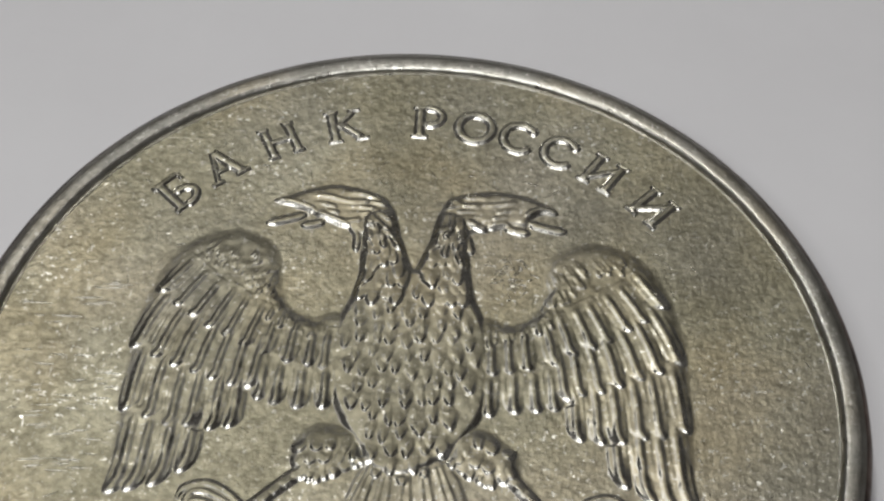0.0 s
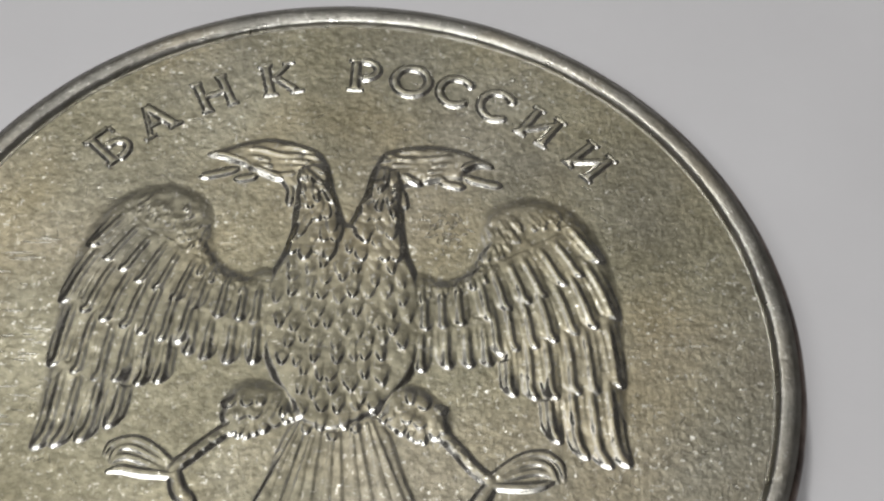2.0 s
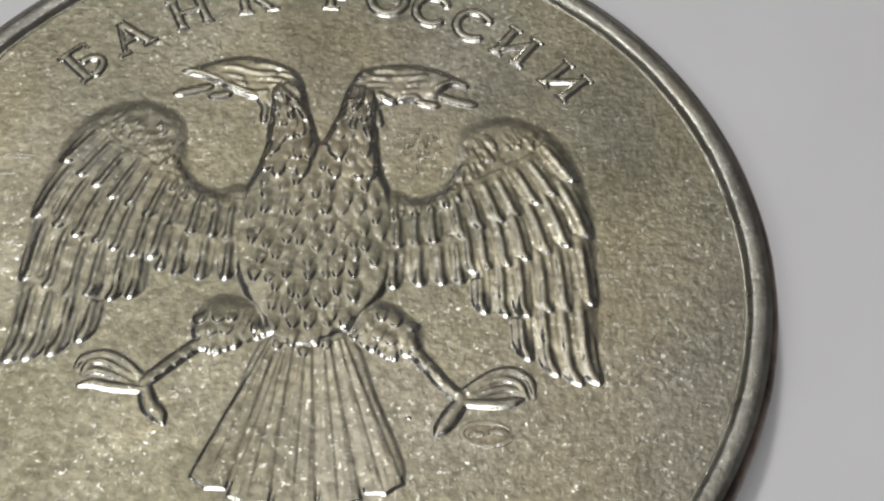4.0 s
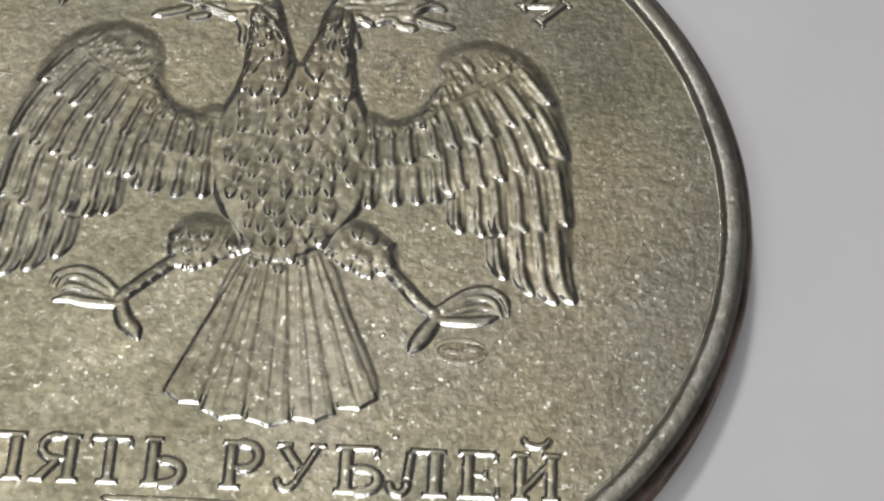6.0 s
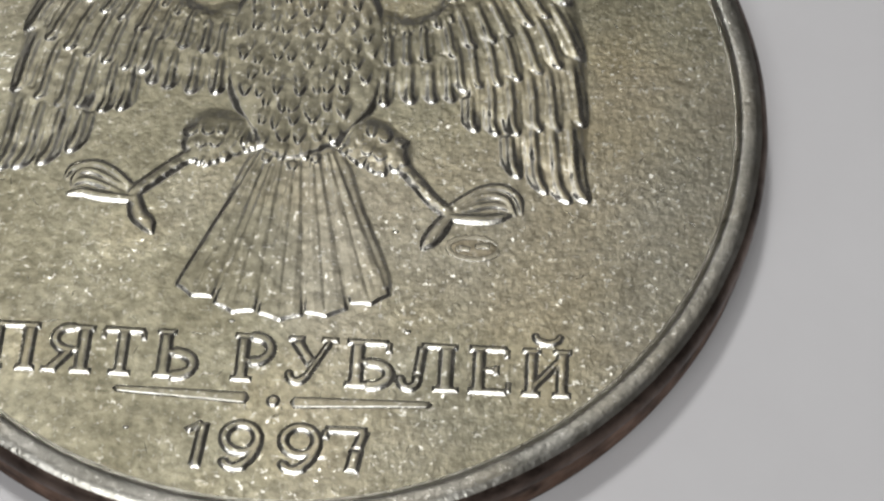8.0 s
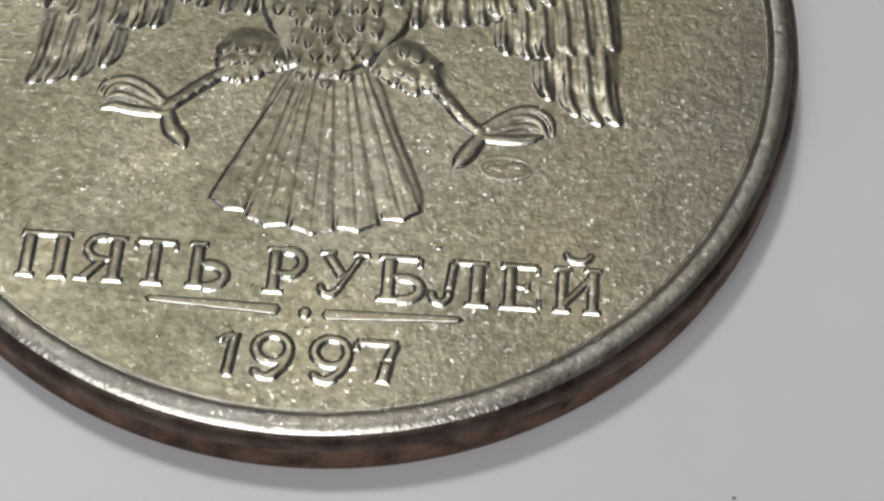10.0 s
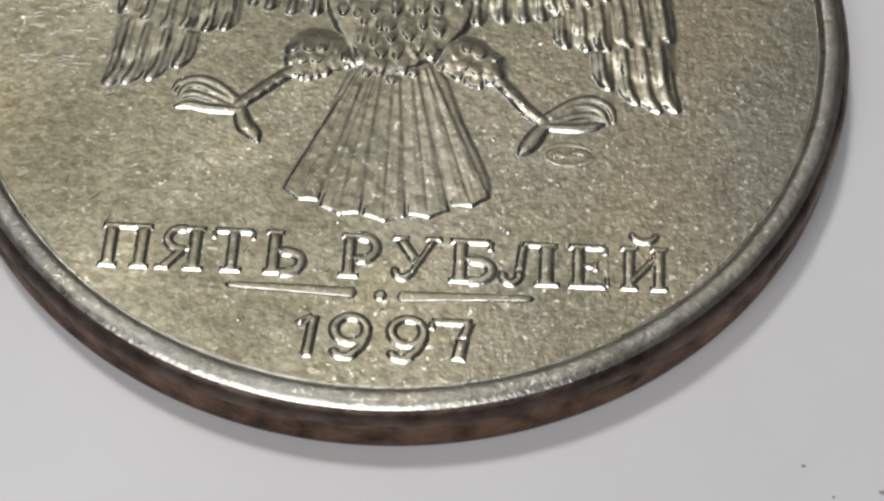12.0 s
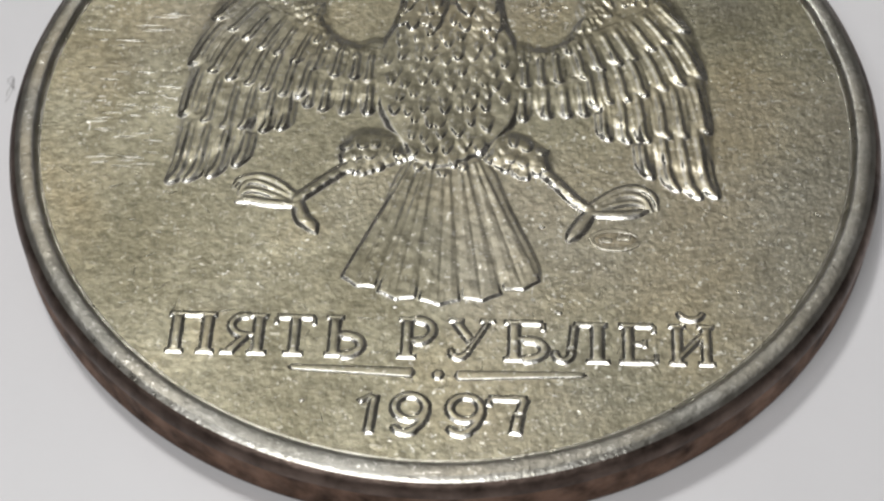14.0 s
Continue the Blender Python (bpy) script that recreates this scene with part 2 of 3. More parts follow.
def swell(x, y):
    """The field is not quite flat."""
    return 0.010 * noise.noise(Vector((x * 0.35, y * 0.35, 2.0))) + 0.003 * noise.noise(Vector((x * 1.7, y * 1.7, 5.0)))


def disc(name, radius, z, material, down=False, label=""):
    rings, n = 60, 180
    verts, faces = [(0, 0, z)], []
    for r in range(1, rings + 1):
        for i in range(n):
            a = 2 * math.pi * i / n
            x, y = radius * r / rings * math.cos(a), radius * r / rings * math.sin(a)
            verts.append((x, y, z + (0 if down else swell(x, y))))
    for i in range(n):
        j = (i + 1) % n
        faces.append((0, 1 + i, 1 + j))
        for r in range(rings - 1):
            a, b = 1 + r * n, 1 + (r + 1) * n
            faces.append((a + i, b + i, b + j, a + j))
    faces = [f[::-1] for f in faces] if down else faces
    return mesh_ob(name, verts, faces, material, coin, label)


disc("field", 11.555, FIELD_Z, FIELD, label="flat olive-grey tarnished field with fine scratches")
lathe("rim", [(11.53, 1.617), (11.555, 1.605), (11.572, 1.54), (11.605, 1.535), (11.625, 1.60), (11.655, 1.68), (11.70, 1.745), (11.76, 1.782), (11.85, 1.797), (11.97, 1.80),
              (12.06, 1.795), (12.13, 1.778), (12.20, 1.750), (12.27, 1.712)], RIM, "polished raised rim", 0.010)
# real nickel bands, coloured darker than the rim to stand for shade
lathe("edge_cladding", [(12.27, 1.713), (12.35, 1.655), (12.42, 1.57), (12.465, 1.46), (12.487, 1.34), (12.488, 1.27)], EDGE, "dull nickel band of the edge, shade put into its colour", 0.010)
lathe("copper_core", [(12.488, 1.272), (12.478, 1.20), (12.475, 0.7), (12.468, 0.32), (12.46, 0.22)], COPPER, "brown copper band of the edge", 0.012)
lathe("edge_cladding", [(12.46, 0.222), (12.445, 0.14), (12.41, 0.07), (12.34, 0.02), (12.2, 0.0)], EDGE, "dull nickel band of the edge, shade put into its colour", 0.0)
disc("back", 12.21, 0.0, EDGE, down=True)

# ---- lettering: every character is built of bars (b x0 y0 x1 y1 half) and arcs (a cx cy rx ry from to half) ----
GLYPHS = {
    "П": "b .22 0 .22 .95 .105;b .82 0 .82 .95 .105;b .02 .93 1.02 .93 .065;b .02 .055 .42 .055 .055;b .62 .055 1.02 .055 .055",
    "Я": "b .78 0 .78 .95 .105;b .50 .93 .98 .93 .06;a .52 .70 .30 .235 90 270 .085;b .5 .47 .8 .47 .06;b .55 .47 .20 .03 .09;b .02 .055 .36 .055 .055;b .56 .055 1.0 .055 .055",
    "Т": "b .5 0 .5 .95 .105;b .06 .925 .94 .925 .065;b .09 .95 .07 .72 .05;b .91 .95 .93 .72 .05;b .25 .055 .75 .055 .055",
    "Ь": "b .28 0 .28 .95 .105;a .50 .29 .33 .235 -90 90 .095;b .28 .52 .52 .52 .06;b .08 .055 .54 .055 .06;b .08 .945 .48 .945 .055",
    "Р": "b .28 0 .28 .95 .105;a .50 .68 .32 .26 -90 90 .095;b .28 .43 .52 .43 .06;b .08 .945 .54 .945 .055;b .06 .055 .52 .055 .055",
    "У": "b .14 .93 .52 .42 .10;b .86 .93 .40 .12 .07;b -.02 .945 .36 .945 .055;b .66 .945 1.04 .945 .055;a .24 .20 .16 .14 180 330 .08",
    "Б": "b .28 0 .28 .95 .105;a .52 .29 .34 .235 -90 90 .095;b .28 .53 .54 .53 .06;b .06 .055 .56 .055 .06;b .06 .935 .84 .935 .065;b .83 .97 .83 .72 .05",
    "Л": "b .80 0 .80 .95 .105;b .36 .93 1.0 .93 .06;b .40 .93 .34 .30 .075;a .20 .22 .14 .17 180 370 .075;b .58 .055 1.04 .055 .055",
    "Е": "b .28 0 .28 .95 .105;b .06 .935 .84 .935 .065;b .83 .97 .83 .74 .05;b .28 .50 .62 .50 .055;b .63 .62 .63 .38 .05;b .06 .06 .86 .06 .06;b .87 .28 .87 .02 .05",
    "И": "b .22 0 .22 .95 .10;b .82 0 .82 .95 .10;b .24 .16 .80 .80 .075;b .02 .055 .42 .055 .055;b .62 .055 1.02 .055 .055;b .02 .945 .42 .945 .055;b .62 .945 1.02 .945 .055",
    "Й": "b .22 0 .22 .95 .10;b .82 0 .82 .95 .10;b .24 .16 .80 .80 .075;b .02 .055 .42 .055 .055;b .62 .055 1.02 .055 .055;b .02 .945 .42 .945 .055;b .62 .945 1.02 .945 .055;a .52 1.26 .24 .14 185 355 .07",
    "А": "b .50 .97 .16 .03 .065;b .50 .97 .86 .03 .11;b .28 .34 .74 .34 .055;b -.02 .055 .36 .055 .055;b .64 .055 1.08 .055 .055",
    "Н": "b .22 0 .22 .95 .10;b .84 0 .84 .95 .10;b .22 .50 .84 .50 .075;b .04 .055 .38 .055 .055;b .68 .055 1.02 .055 .055;b .04 .945 .38 .945 .055;b .68 .945 1.02 .945 .055",
    "К": "b .24 0 .24 .95 .105;b .32 .46 .80 .90 .065;b .46 .54 .88 .05 .095;b .04 .055 .44 .055 .055;b .70 .055 1.08 .055 .055;b .04 .945 .44 .945 .055;b .64 .945 1.0 .945 .055",
    "О": "a .52 .50 .42 .41 0 360 .105",
    "С": "a .50 .50 .40 .41 45 315 .10;b .80 .96 .80 .66 .05;b .78 .20 .86 .28 .06",
    "1": "b .38 .03 .46 .94 .10;b .45 .93 .16 .73 .07;b .30 .06 .50 .06 .07",
    "9": "a .42 .65 .28 .28 0 360 .10;a .22 .62 .49 .60 -72 8 .10;a .37 .19 .20 .14 195 305 .095",
    "7": "b .08 .90 .82 .90 .09;b .11 .92 .10 .68 .07;b .76 .92 .64 .50 .10;b .65 .54 .58 .03 .12",
}


DIGITS = [GLYPHS[d] for d in "197"]


def glyph_height(spec, size, top):
    """Height of a character that stands on its own origin, its capitals size mm tall."""
    bars = []
    for item in spec.split(";"):
        kind, *v = item.split()
        v[-1] = float(v[-1]) * (1.18 if spec in DIGITS else 1.40)
        v = [float(q) * (1 if kind == "a" and 4 <= i <= 5 else size) for i, q in enumerate(v)]
        if kind == "b":
            bars.append((v[0], v[1], v[2], v[3], v[4], False))
        else:
            steps = max(4, int(abs(v[5] - v[4]) / 15))
            pts = [(v[0] + v[2] * math.cos(radians(v[4] + (v[5] - v[4]) * k / steps)),
                    v[1] + v[3] * math.sin(radians(v[4] + (v[5] - v[4]) * k / steps))) for k in range(steps + 1)]
            bars += [(*a, *b, v[6], True) for a, b in zip(pts, pts[1:])]

    def height(x, y):
        d = np.full(x.shape, -9.0)
        for x0, y0, x1, y1, half, capped in bars:
            ex, ey = x1 - x0, y1 - y0
            long = math.hypot(ex, ey) + 1e-9
            u, w = ((x - x0) * ex + (y - y0) * ey) / long, np.abs((y - y0) * ex - (x - x0) * ey) / long
            if capped:
                one = half - np.hypot(u - np.clip(u, 0, long), w)
            else:
                qx, qy = np.maximum(-u, u - long), w - half
                one = -(np.hypot(np.maximum(qx, 0), np.maximum(qy, 0)) + np.minimum(np.maximum(qx, qy), 0))
            d = np.maximum(d, one)
        return SINK + (top - SINK) * smooth(-0.07, 0.11, d) + 0.03 * smooth(0.03, 0.20, d)
    return height


def character(name, letter, size, at, top=0.085):
    spec = GLYPHS[letter]
    tall = 1.5 if letter == "Й" else 1.08
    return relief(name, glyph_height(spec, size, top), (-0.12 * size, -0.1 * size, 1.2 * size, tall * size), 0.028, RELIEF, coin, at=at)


for letter, at in zip("БАНКРОССИИ", (-46.2, -36.6, -25.3, -13.6, 0.9, 9.6, 17.3, 25.0, 33.9, 44.8)):
    a = radians(at)
    wide = {"Б": 0.46, "Р": 0.44, "С": 0.46}.get(letter, 0.52) * 1.22
    x, y = 9.15 * math.sin(a) - wide * math.cos(a), 9.15 * math.cos(a) + wide * math.sin(a)
    character("letter", letter, 1.22, (x, y, -at, 1.0))

for letter, x0, x1 in (("П", -7.18, -5.76), ("Я", -5.72, -4.40), ("Т", -4.32, -3.14), ("Ь", -3.02, -1.80), ("Р", -1.06, 0.10),
                       ("У", 0.39, 1.69), ("Б", 1.76, 3.08), ("Л", 3.16, 4.80), ("Е", 4.84, 6.05), ("Й", 6.22, 7.56)):
    width = {"Я": 1.0, "Т": 0.98, "Ь": 0.92, "Р": 0.92, "Б": 0.94, "Е": 0.96, "Л": 1.08}.get(letter, 1.05) * 1.34
    character("letter", letter, 1.34, (x0, -8.72, 0, (x1 - x0) / width))

for digit, x in zip("1997", (-2.12, -1.13, 0.31, 1.38)):
    character("digit", digit, 1.30, (x, -11.07, 0, 1.12))

# rule with a dot between the words and the year
for sgn, x0, x1, y0, y1 in ((-1, -3.82, -0.42, -9.08, -9.16), (1, 4.10, 0.58, -9.10, -9.22)):
    s = np.linspace(0, 1, 40)
    strip("rule", np.c_[x0 + (x1 - x0) * s, y0 + (y1 - y0) * s], (0.10 + 0.08 * s) * np.sqrt(np.clip(1 - (2 * np.clip(np.abs(s - 0.5), 0.47, 0.5) - 0.94) ** 2 / 0.0036, 0.02, 1)),
          0.10 * (1 - smooth(0.97, 1.0, s) - smooth(0.03, 0.0, s)), RELIEF, coin, nv=11)
relief("dot", lambda x, y: SINK + 0.15 * smooth(0.26, 0.08, np.hypot(x - 0.17, y + 9.2)), (-0.15, -9.52, 0.49, -8.88), 0.03, RELIEF, coin)

# ---- the eagle: one struck surface, whose feathers, limbs and heads are cut out of it as parts ----
STEP = 0.028
EX, EY = np.meshgrid(np.arange(-8.7, 8.7, STEP), np.arange(-7.6, 7.8, STEP))
HIGH = np.zeros(EX.shape)          # height over the field
WHOSE = np.zeros(EX.shape, int)    # which part lies on top
PARTS = [None]                     # name, index of the part it belongs to (0: the coin), label


def window(points, margin):
    p = np.asarray(points, float)
    (x0, y0), (x1, y1) = p.min(0) - margin, p.max(0) + margin
    i0, i1 = np.clip(((np.array((x0, x1)) - EX[0, 0]) / STEP).astype(int) + (0, 2), 0, EX.shape[1])
    j0, j1 = np.clip(((np.array((y0, y1)) - EY[0, 0]) / STEP).astype(int) + (0, 2), 0, EX.shape[0])
    return np.s_[j0:j1, i0:i1]


def lay(name, parent, at, height, label=""):
    """Lay a form over what is there; it shows where it stands higher."""
    PARTS.append((name, parent, label))
    over = height > HIGH[at] + 1e-5
    HIGH[at] = np.where(over, height, HIGH[at])
    WHOSE[at] = np.where(over, len(PARTS) - 1, WHOSE[at])
    return len(PARTS) - 1


def form(outline, top, wall, dome=0.0, reach=1.0):
    """Where a swelling form with the given outline lies, and its height there: a slope along its outline, then a slow swell."""
    poly = rounded(outline)
    at = window(poly, 0.15)
    d = inside_depth(EX[at], EY[at], poly)
    level = np.zeros(EX.shape)
    level[at] = top * smooth(-0.04, wall, d) + dome * np.sin(np.clip(d / reach, 0, 1) * math.pi / 2)
    return at, level


def along(at, line):
    """For each place: how far along a line it lies (0 to 1), and how far to its side (positive to the right of the way)."""
    x, y = EX[at], EY[at]
    line = np.asarray(line, float)
    cum = np.r_[0, np.cumsum(np.linalg.norm(np.diff(line, axis=0), axis=1))]
    best, s, side = np.full(x.shape, 1e9), np.zeros(x.shape), np.zeros(x.shape)
    for k, ((ax, ay), (bx, by)) in enumerate(zip(line, line[1:])):
        ex, ey = bx - ax, by - ay
        n = ex * ex + ey * ey + 1e-12
        t = ((x - ax) * ex + (y - ay) * ey) / n
        t = np.clip(t, -9 if k == 0 else 0, 9 if k == len(line) - 2 else 1)
        d = np.hypot(x - ax - t * ex, y - ay - t * ey)
        near = d < best
        best = np.where(near, d, best)
        s = np.where(near, (cum[k] + t * (cum[k + 1] - cum[k])) / cum[-1], s)
        side = np.where(near, d * np.sign((x - ax) * ey - (y - ay) * ex), side)
    return s, side, cum[-1]


def plume(parent, line, half, lift, level, keep=0.0, tip=1.3, tilt=0.0, ribs=0.0, shaft=0.0, start=0.1, border=0.14, bend=0.0, blunt=1.8):
    """A feather on the form below it: it rises to its tip and drops away there; tilt raises one of its long edges over its neighbour, ribs give it a shaft with a furrow on each side; the lower blunt, the more pointed it is."""
    at = window(line, half + 0.1)
    s, side, long = along(at, line)
    s0 = 1 - min(0.6, tip * half / long)
    q = np.clip((s - s0) / (1 - s0), 0, 1.2)
    side = side + bend * half * q * q
    out = (q ** blunt + np.abs(side / half) ** blunt) ** (1 / blunt)
    reach = np.hypot(side / half, q * max(tip, 1.0)) / np.maximum(out, 0.05)
    edge = smooth(0.0, border, (1 - out) * half * np.maximum(reach, 0.8)) * (s > 0)
    u = np.clip(side / half, -1, 1)
    rise = start + (1 - start) * smooth(0.0, 0.95, s)
    h = lift * rise * (1 + tilt * u - 0.35 * u * u) + (ribs * np.cos(2 * np.pi * u) + shaft * np.exp(-(u / 0.16) ** 2)) * smooth(0.9, 0.4, q) * smooth(0.0, 0.3, s)
    base = level[at]
    stand = np.where(s < 0.5, base, np.maximum(base, keep))
    hold = np.where((s < 0.5) | (keep == 0), np.clip(base / 0.10, 0, 1), 1)
    wide_edge = smooth(0.0, 2 * border, (1 - out) * half * np.maximum(reach, 0.8)) * (s > 0)
    return lay("feather", parent, at, base + (stand - base) * wide_edge + h * hold * edge)


def bead(name, parent, points, half, lift, level=None, taper=(0.3, 0.5), belly=0.0):
    """A raised limb or ridge along a curve, thinner towards its ends."""
    line = rounded(points, 6, closed=False)
    at = window(line, half + 0.12)
    s, side, _ = along(at, line)
    c = np.clip(s, 0, 1)
    grow = np.minimum(1, np.minimum(taper[0] + c * 4, taper[1] + (1 - c) * 4)) * (1 - belly + belly * np.sin(np.pi * (c * 0.92 + 0.04)))
    past = np.maximum(np.maximum(-s, s - 1), 0) * np.linalg.norm(np.diff(line, axis=0), axis=1).sum()
    u = np.clip(np.hypot(side, past * 1.3) / (half * grow), 0, 1)
    h = lift * grow ** 0.5 * np.sqrt(np.clip(1 - u * u, 0, 1)) ** 1.4
    under = 0 if level is None else level[at]
    return lay(name, parent, at, np.where(u < 1, under + h, 0))


# wings
WING = [(3.70, 3.85), (3.72, 4.45), (3.90, 4.92), (4.28, 5.28), (5.06, 5.56), (5.87, 5.38), (6.62, 4.90), (7.24, 3.85), (7.60, 2.55), (7.75, 1.22),
        (7.77, -0.5), (7.76, -1.9), (7.30, -2.3), (6.6, -2.1), (6.0, -1.7), (5.3, -0.8), (4.6, -0.4), (4.3, 0.2), (3.5, 0.25), (2.6, 0.15),
        (1.6, 0.3), (1.6, 2.5), (2.13, 2.86), (2.70, 2.66), (3.24, 2.84), (3.56, 3.25)]
WING_TOP = 0.09


def fall(x, y):
    """Which way the feathers run at a place of the wing."""
    lean = np.interp(y, (-3.2, -2.2, -0.6, 1.0, 2.5, 4.5), (0.35, 0.12, 0.06, 0.20, 0.46, 0.78)) * np.interp(x, (2.2, 4.2, 6.0), (0.05, 0.7, 1.0))
    n = math.hypot(lean, 1)
    return lean / n, -1 / n


def run_back(tip, long, steps=12):
    """The spine of a feather, from its root down to its tip."""
    pts = [tip]
    for _ in range(steps):
        dx, dy = fall(*pts[-1])
        pts.append((pts[-1][0] - dx * long / steps, pts[-1][1] - dy * long / steps))
    return np.array(pts[::-1])


def tips(a, m, b, n):
    """Feather tips along a curve through three places."""
    s = np.linspace(0, 1, n)[:, None]
    a, m, b = (np.array(q, float) for q in (a, m, b))
    return (1 - s) * (1 - 2 * s) * a + 4 * s * (1 - s) * m + s * (2 * s - 1) * b


# first tip, middle, last tip, how many, length, half width, lift, pointedness; from the lowest row up
FEATHER_ROWS = (
    ((7.84, -3.15), (7.06, -3.02), (6.02, -2.42), 4, 2.9, 0.33, 0.092, 2.2),
    ((7.68, -0.68), (6.20, -1.10), (4.86, -1.05), 6, 2.3, 0.32, 0.092, 1.5),
    ((4.12, -0.14), (3.30, -0.30), (2.30, -0.36), 4, 1.5, 0.32, 0.082, 1.4),
    ((7.66, 1.38), (5.95, 0.58), (4.45, 0.16), 7, 2.2, 0.31, 0.092, 1.5),
    ((4.12, 1.20), (3.10, 0.96), (2.40, 0.80), 4, 1.4, 0.31, 0.082, 1.4),
    ((7.24, 3.20), (5.72, 2.04), (4.18, 1.32), 7, 1.65, 0.29, 0.092, 1.4),
    ((4.05, 2.40), (3.25, 1.98), (2.30, 1.66), 5, 0.60, 0.24, 0.075, 1.4),
)


def build_wing(side):
    at, level = form([(side * x, y) for x, y in WING], WING_TOP, 0.42, 0.03, 1.3)
    wing = lay("wing", 0, at, level[at], "raised spread wing with overlapping feathers")
    rnd = random.Random(5 if side > 0 else 9)
    for a, mid, b, n, long, half, lift, pointed in FEATHER_ROWS:
        for tip in tips(a, mid, b, n):
            tip = (tip[0] + rnd.uniform(-0.04, 0.04), tip[1] + rnd.uniform(-0.06, 0.06))
            curl = 0.5 if long > 1.5 else 0.2
            line = run_back((tip[0] - curl * half, tip[1]), long * rnd.uniform(0.94, 1.06))
            line[:, 0] *= side
            plume(wing, line, half * rnd.uniform(0.94, 1.05), lift * rnd.uniform(0.85, 1.15), level, 0.35 * WING_TOP, pointed, tilt=0.10 * side, ribs=0.030, start=0.25, bend=side * curl)
    # down on the shoulder: short tufts along the bend of the wing, where the long feathers begin
    for k in range(150):
        a = rnd.uniform(0, 1)
        x = np.interp(a, (0, 0.25, 0.5, 0.75, 1), (2.5, 3.5, 4.0, 4.75, 6.2)) + rnd.uniform(-0.35, 0.30)
        y = np.interp(a, (0, 0.25, 0.5, 0.75, 1), (2.25, 2.60, 3.45, 4.25, 4.75)) + rnd.uniform(-0.40, 0.25)
        line = run_back((x, y), rnd.uniform(0.28, 0.5), 4)
        line[:, 0] *= side
        plume(wing, line, rnd.uniform(0.07, 0.11), rnd.uniform(0.04, 0.07), level, 0, 1.5, border=0.07)


for side in (-1, 1):
    build_wing(side)

# tail
at, level = form([(-0.95, -1.9), (1.15, -1.8), (2.0, -3.6), (2.86, -5.75), (2.3, -6.05), (1.3, -6.4), (0.1, -6.55), (-1.0, -6.4),
                  (-1.95, -6.05), (-2.52, -5.85), (-1.75, -4.0)], 0.055, 0.12, 0.015, 1.4)
tail = lay("tail", 0, at, level[at], "raised fan-shaped tail of five broad feathers")
for bx, tx, ty, half in ((-0.75, -2.20, -6.48, 0.56), (-0.35, -1.10, -6.90, 0.60), (0.95, 2.40, -6.46, 0.58), (0.55, 1.28, -6.88, 0.60), (0.10, 0.10, -7.05, 0.62)):
    line = [(bx, -1.95), (tx, ty)]
    at = window(line, 0.75)
    s, side, long = along(at, line)
    wide = 0.20 + (half - 0.20) * np.clip(s / 0.9, 0, 1)
    q = np.clip((s - 0.90) / 0.10, 0, 1.2)
    u = side / wide
    inset = np.minimum(wide * (1 - np.abs(u)), (1 - q - 0.75 * np.abs(u) * q) * 0.5)
    edge = smooth(0.0, 0.14, inset) * (s > 0)
    h = 0.034 * (1 - 0.3 * np.abs(u)) - 0.026 * np.exp(-(u * wide / 0.035) ** 2) * smooth(0.9, 0.2, q) + 0.012 * np.exp(-((np.abs(u) - 0.5) * wide / 0.06) ** 2) + 0.015 * np.exp(-((inset - 0.11) / 0.06) ** 2) * smooth(0.0, 0.5, q)
    lay("feather", tail, at, (0.06 + h) * edge)

# body and two necks
BODY = [(-1.55, 5.7), (-1.53, 4.9), (-1.56, 4.0), (-1.80, 3.2), (-2.12, 2.4), (-2.24, 1.5), (-2.18, 0.6), (-1.92, -0.3), (-1.56, -1.0),
        (-1.12, -1.65), (-0.80, -2.1), (-0.1, -2.3), (0.50, -2.1), (1.18, -1.68), (1.56, -1.25), (1.98, -0.62), (2.22, 0.07),
        (2.33, 1.0), (2.26, 2.05), (2.06, 2.80), (1.80, 3.45), (1.66, 4.2), (1.58, 5.0), (1.56, 5.7), (1.45, 6.3), (0.72, 6.45), (0.46, 5.5), (0.2, 4.75),
        (0.02, 4.40), (-0.16, 4.75), (-0.40, 5.5), (-0.70, 6.45), (-1.45, 6.3)]
at, level = form(BODY, 0.14, 0.24, 0.06, 1.8)
body = lay("body", 0, at, level[at], "raised rounded breast and twin necks with scale feathers")
rnd = random.Random(11)


def body_half(y):
    return float(np.interp(y, (-2.6, -1.9, -1.2, -0.4, 0.45, 1.5, 2.4, 3.1, 3.6), (0.25, 0.95, 1.40, 1.82, 2.10, 2.22, 2.12, 1.85, 1.65)))


# tufts along the lower end of the breast
for x, y, wide in ((-0.96, -2.00, 0.26), (-0.72, -2.46, 0.27), (-0.34, -2.36, 0.22), (0.02, -2.64, 0.30), (0.34, -2.30, 0.22), (0.62, -2.40, 0.25), (1.12, -1.74, 0.24)):
    plume(body, [(x * 0.86, y + 0.75), (x * 0.94, y + 0.35), (x, y)], wide, 0.11, level, 0.07, 1.5)
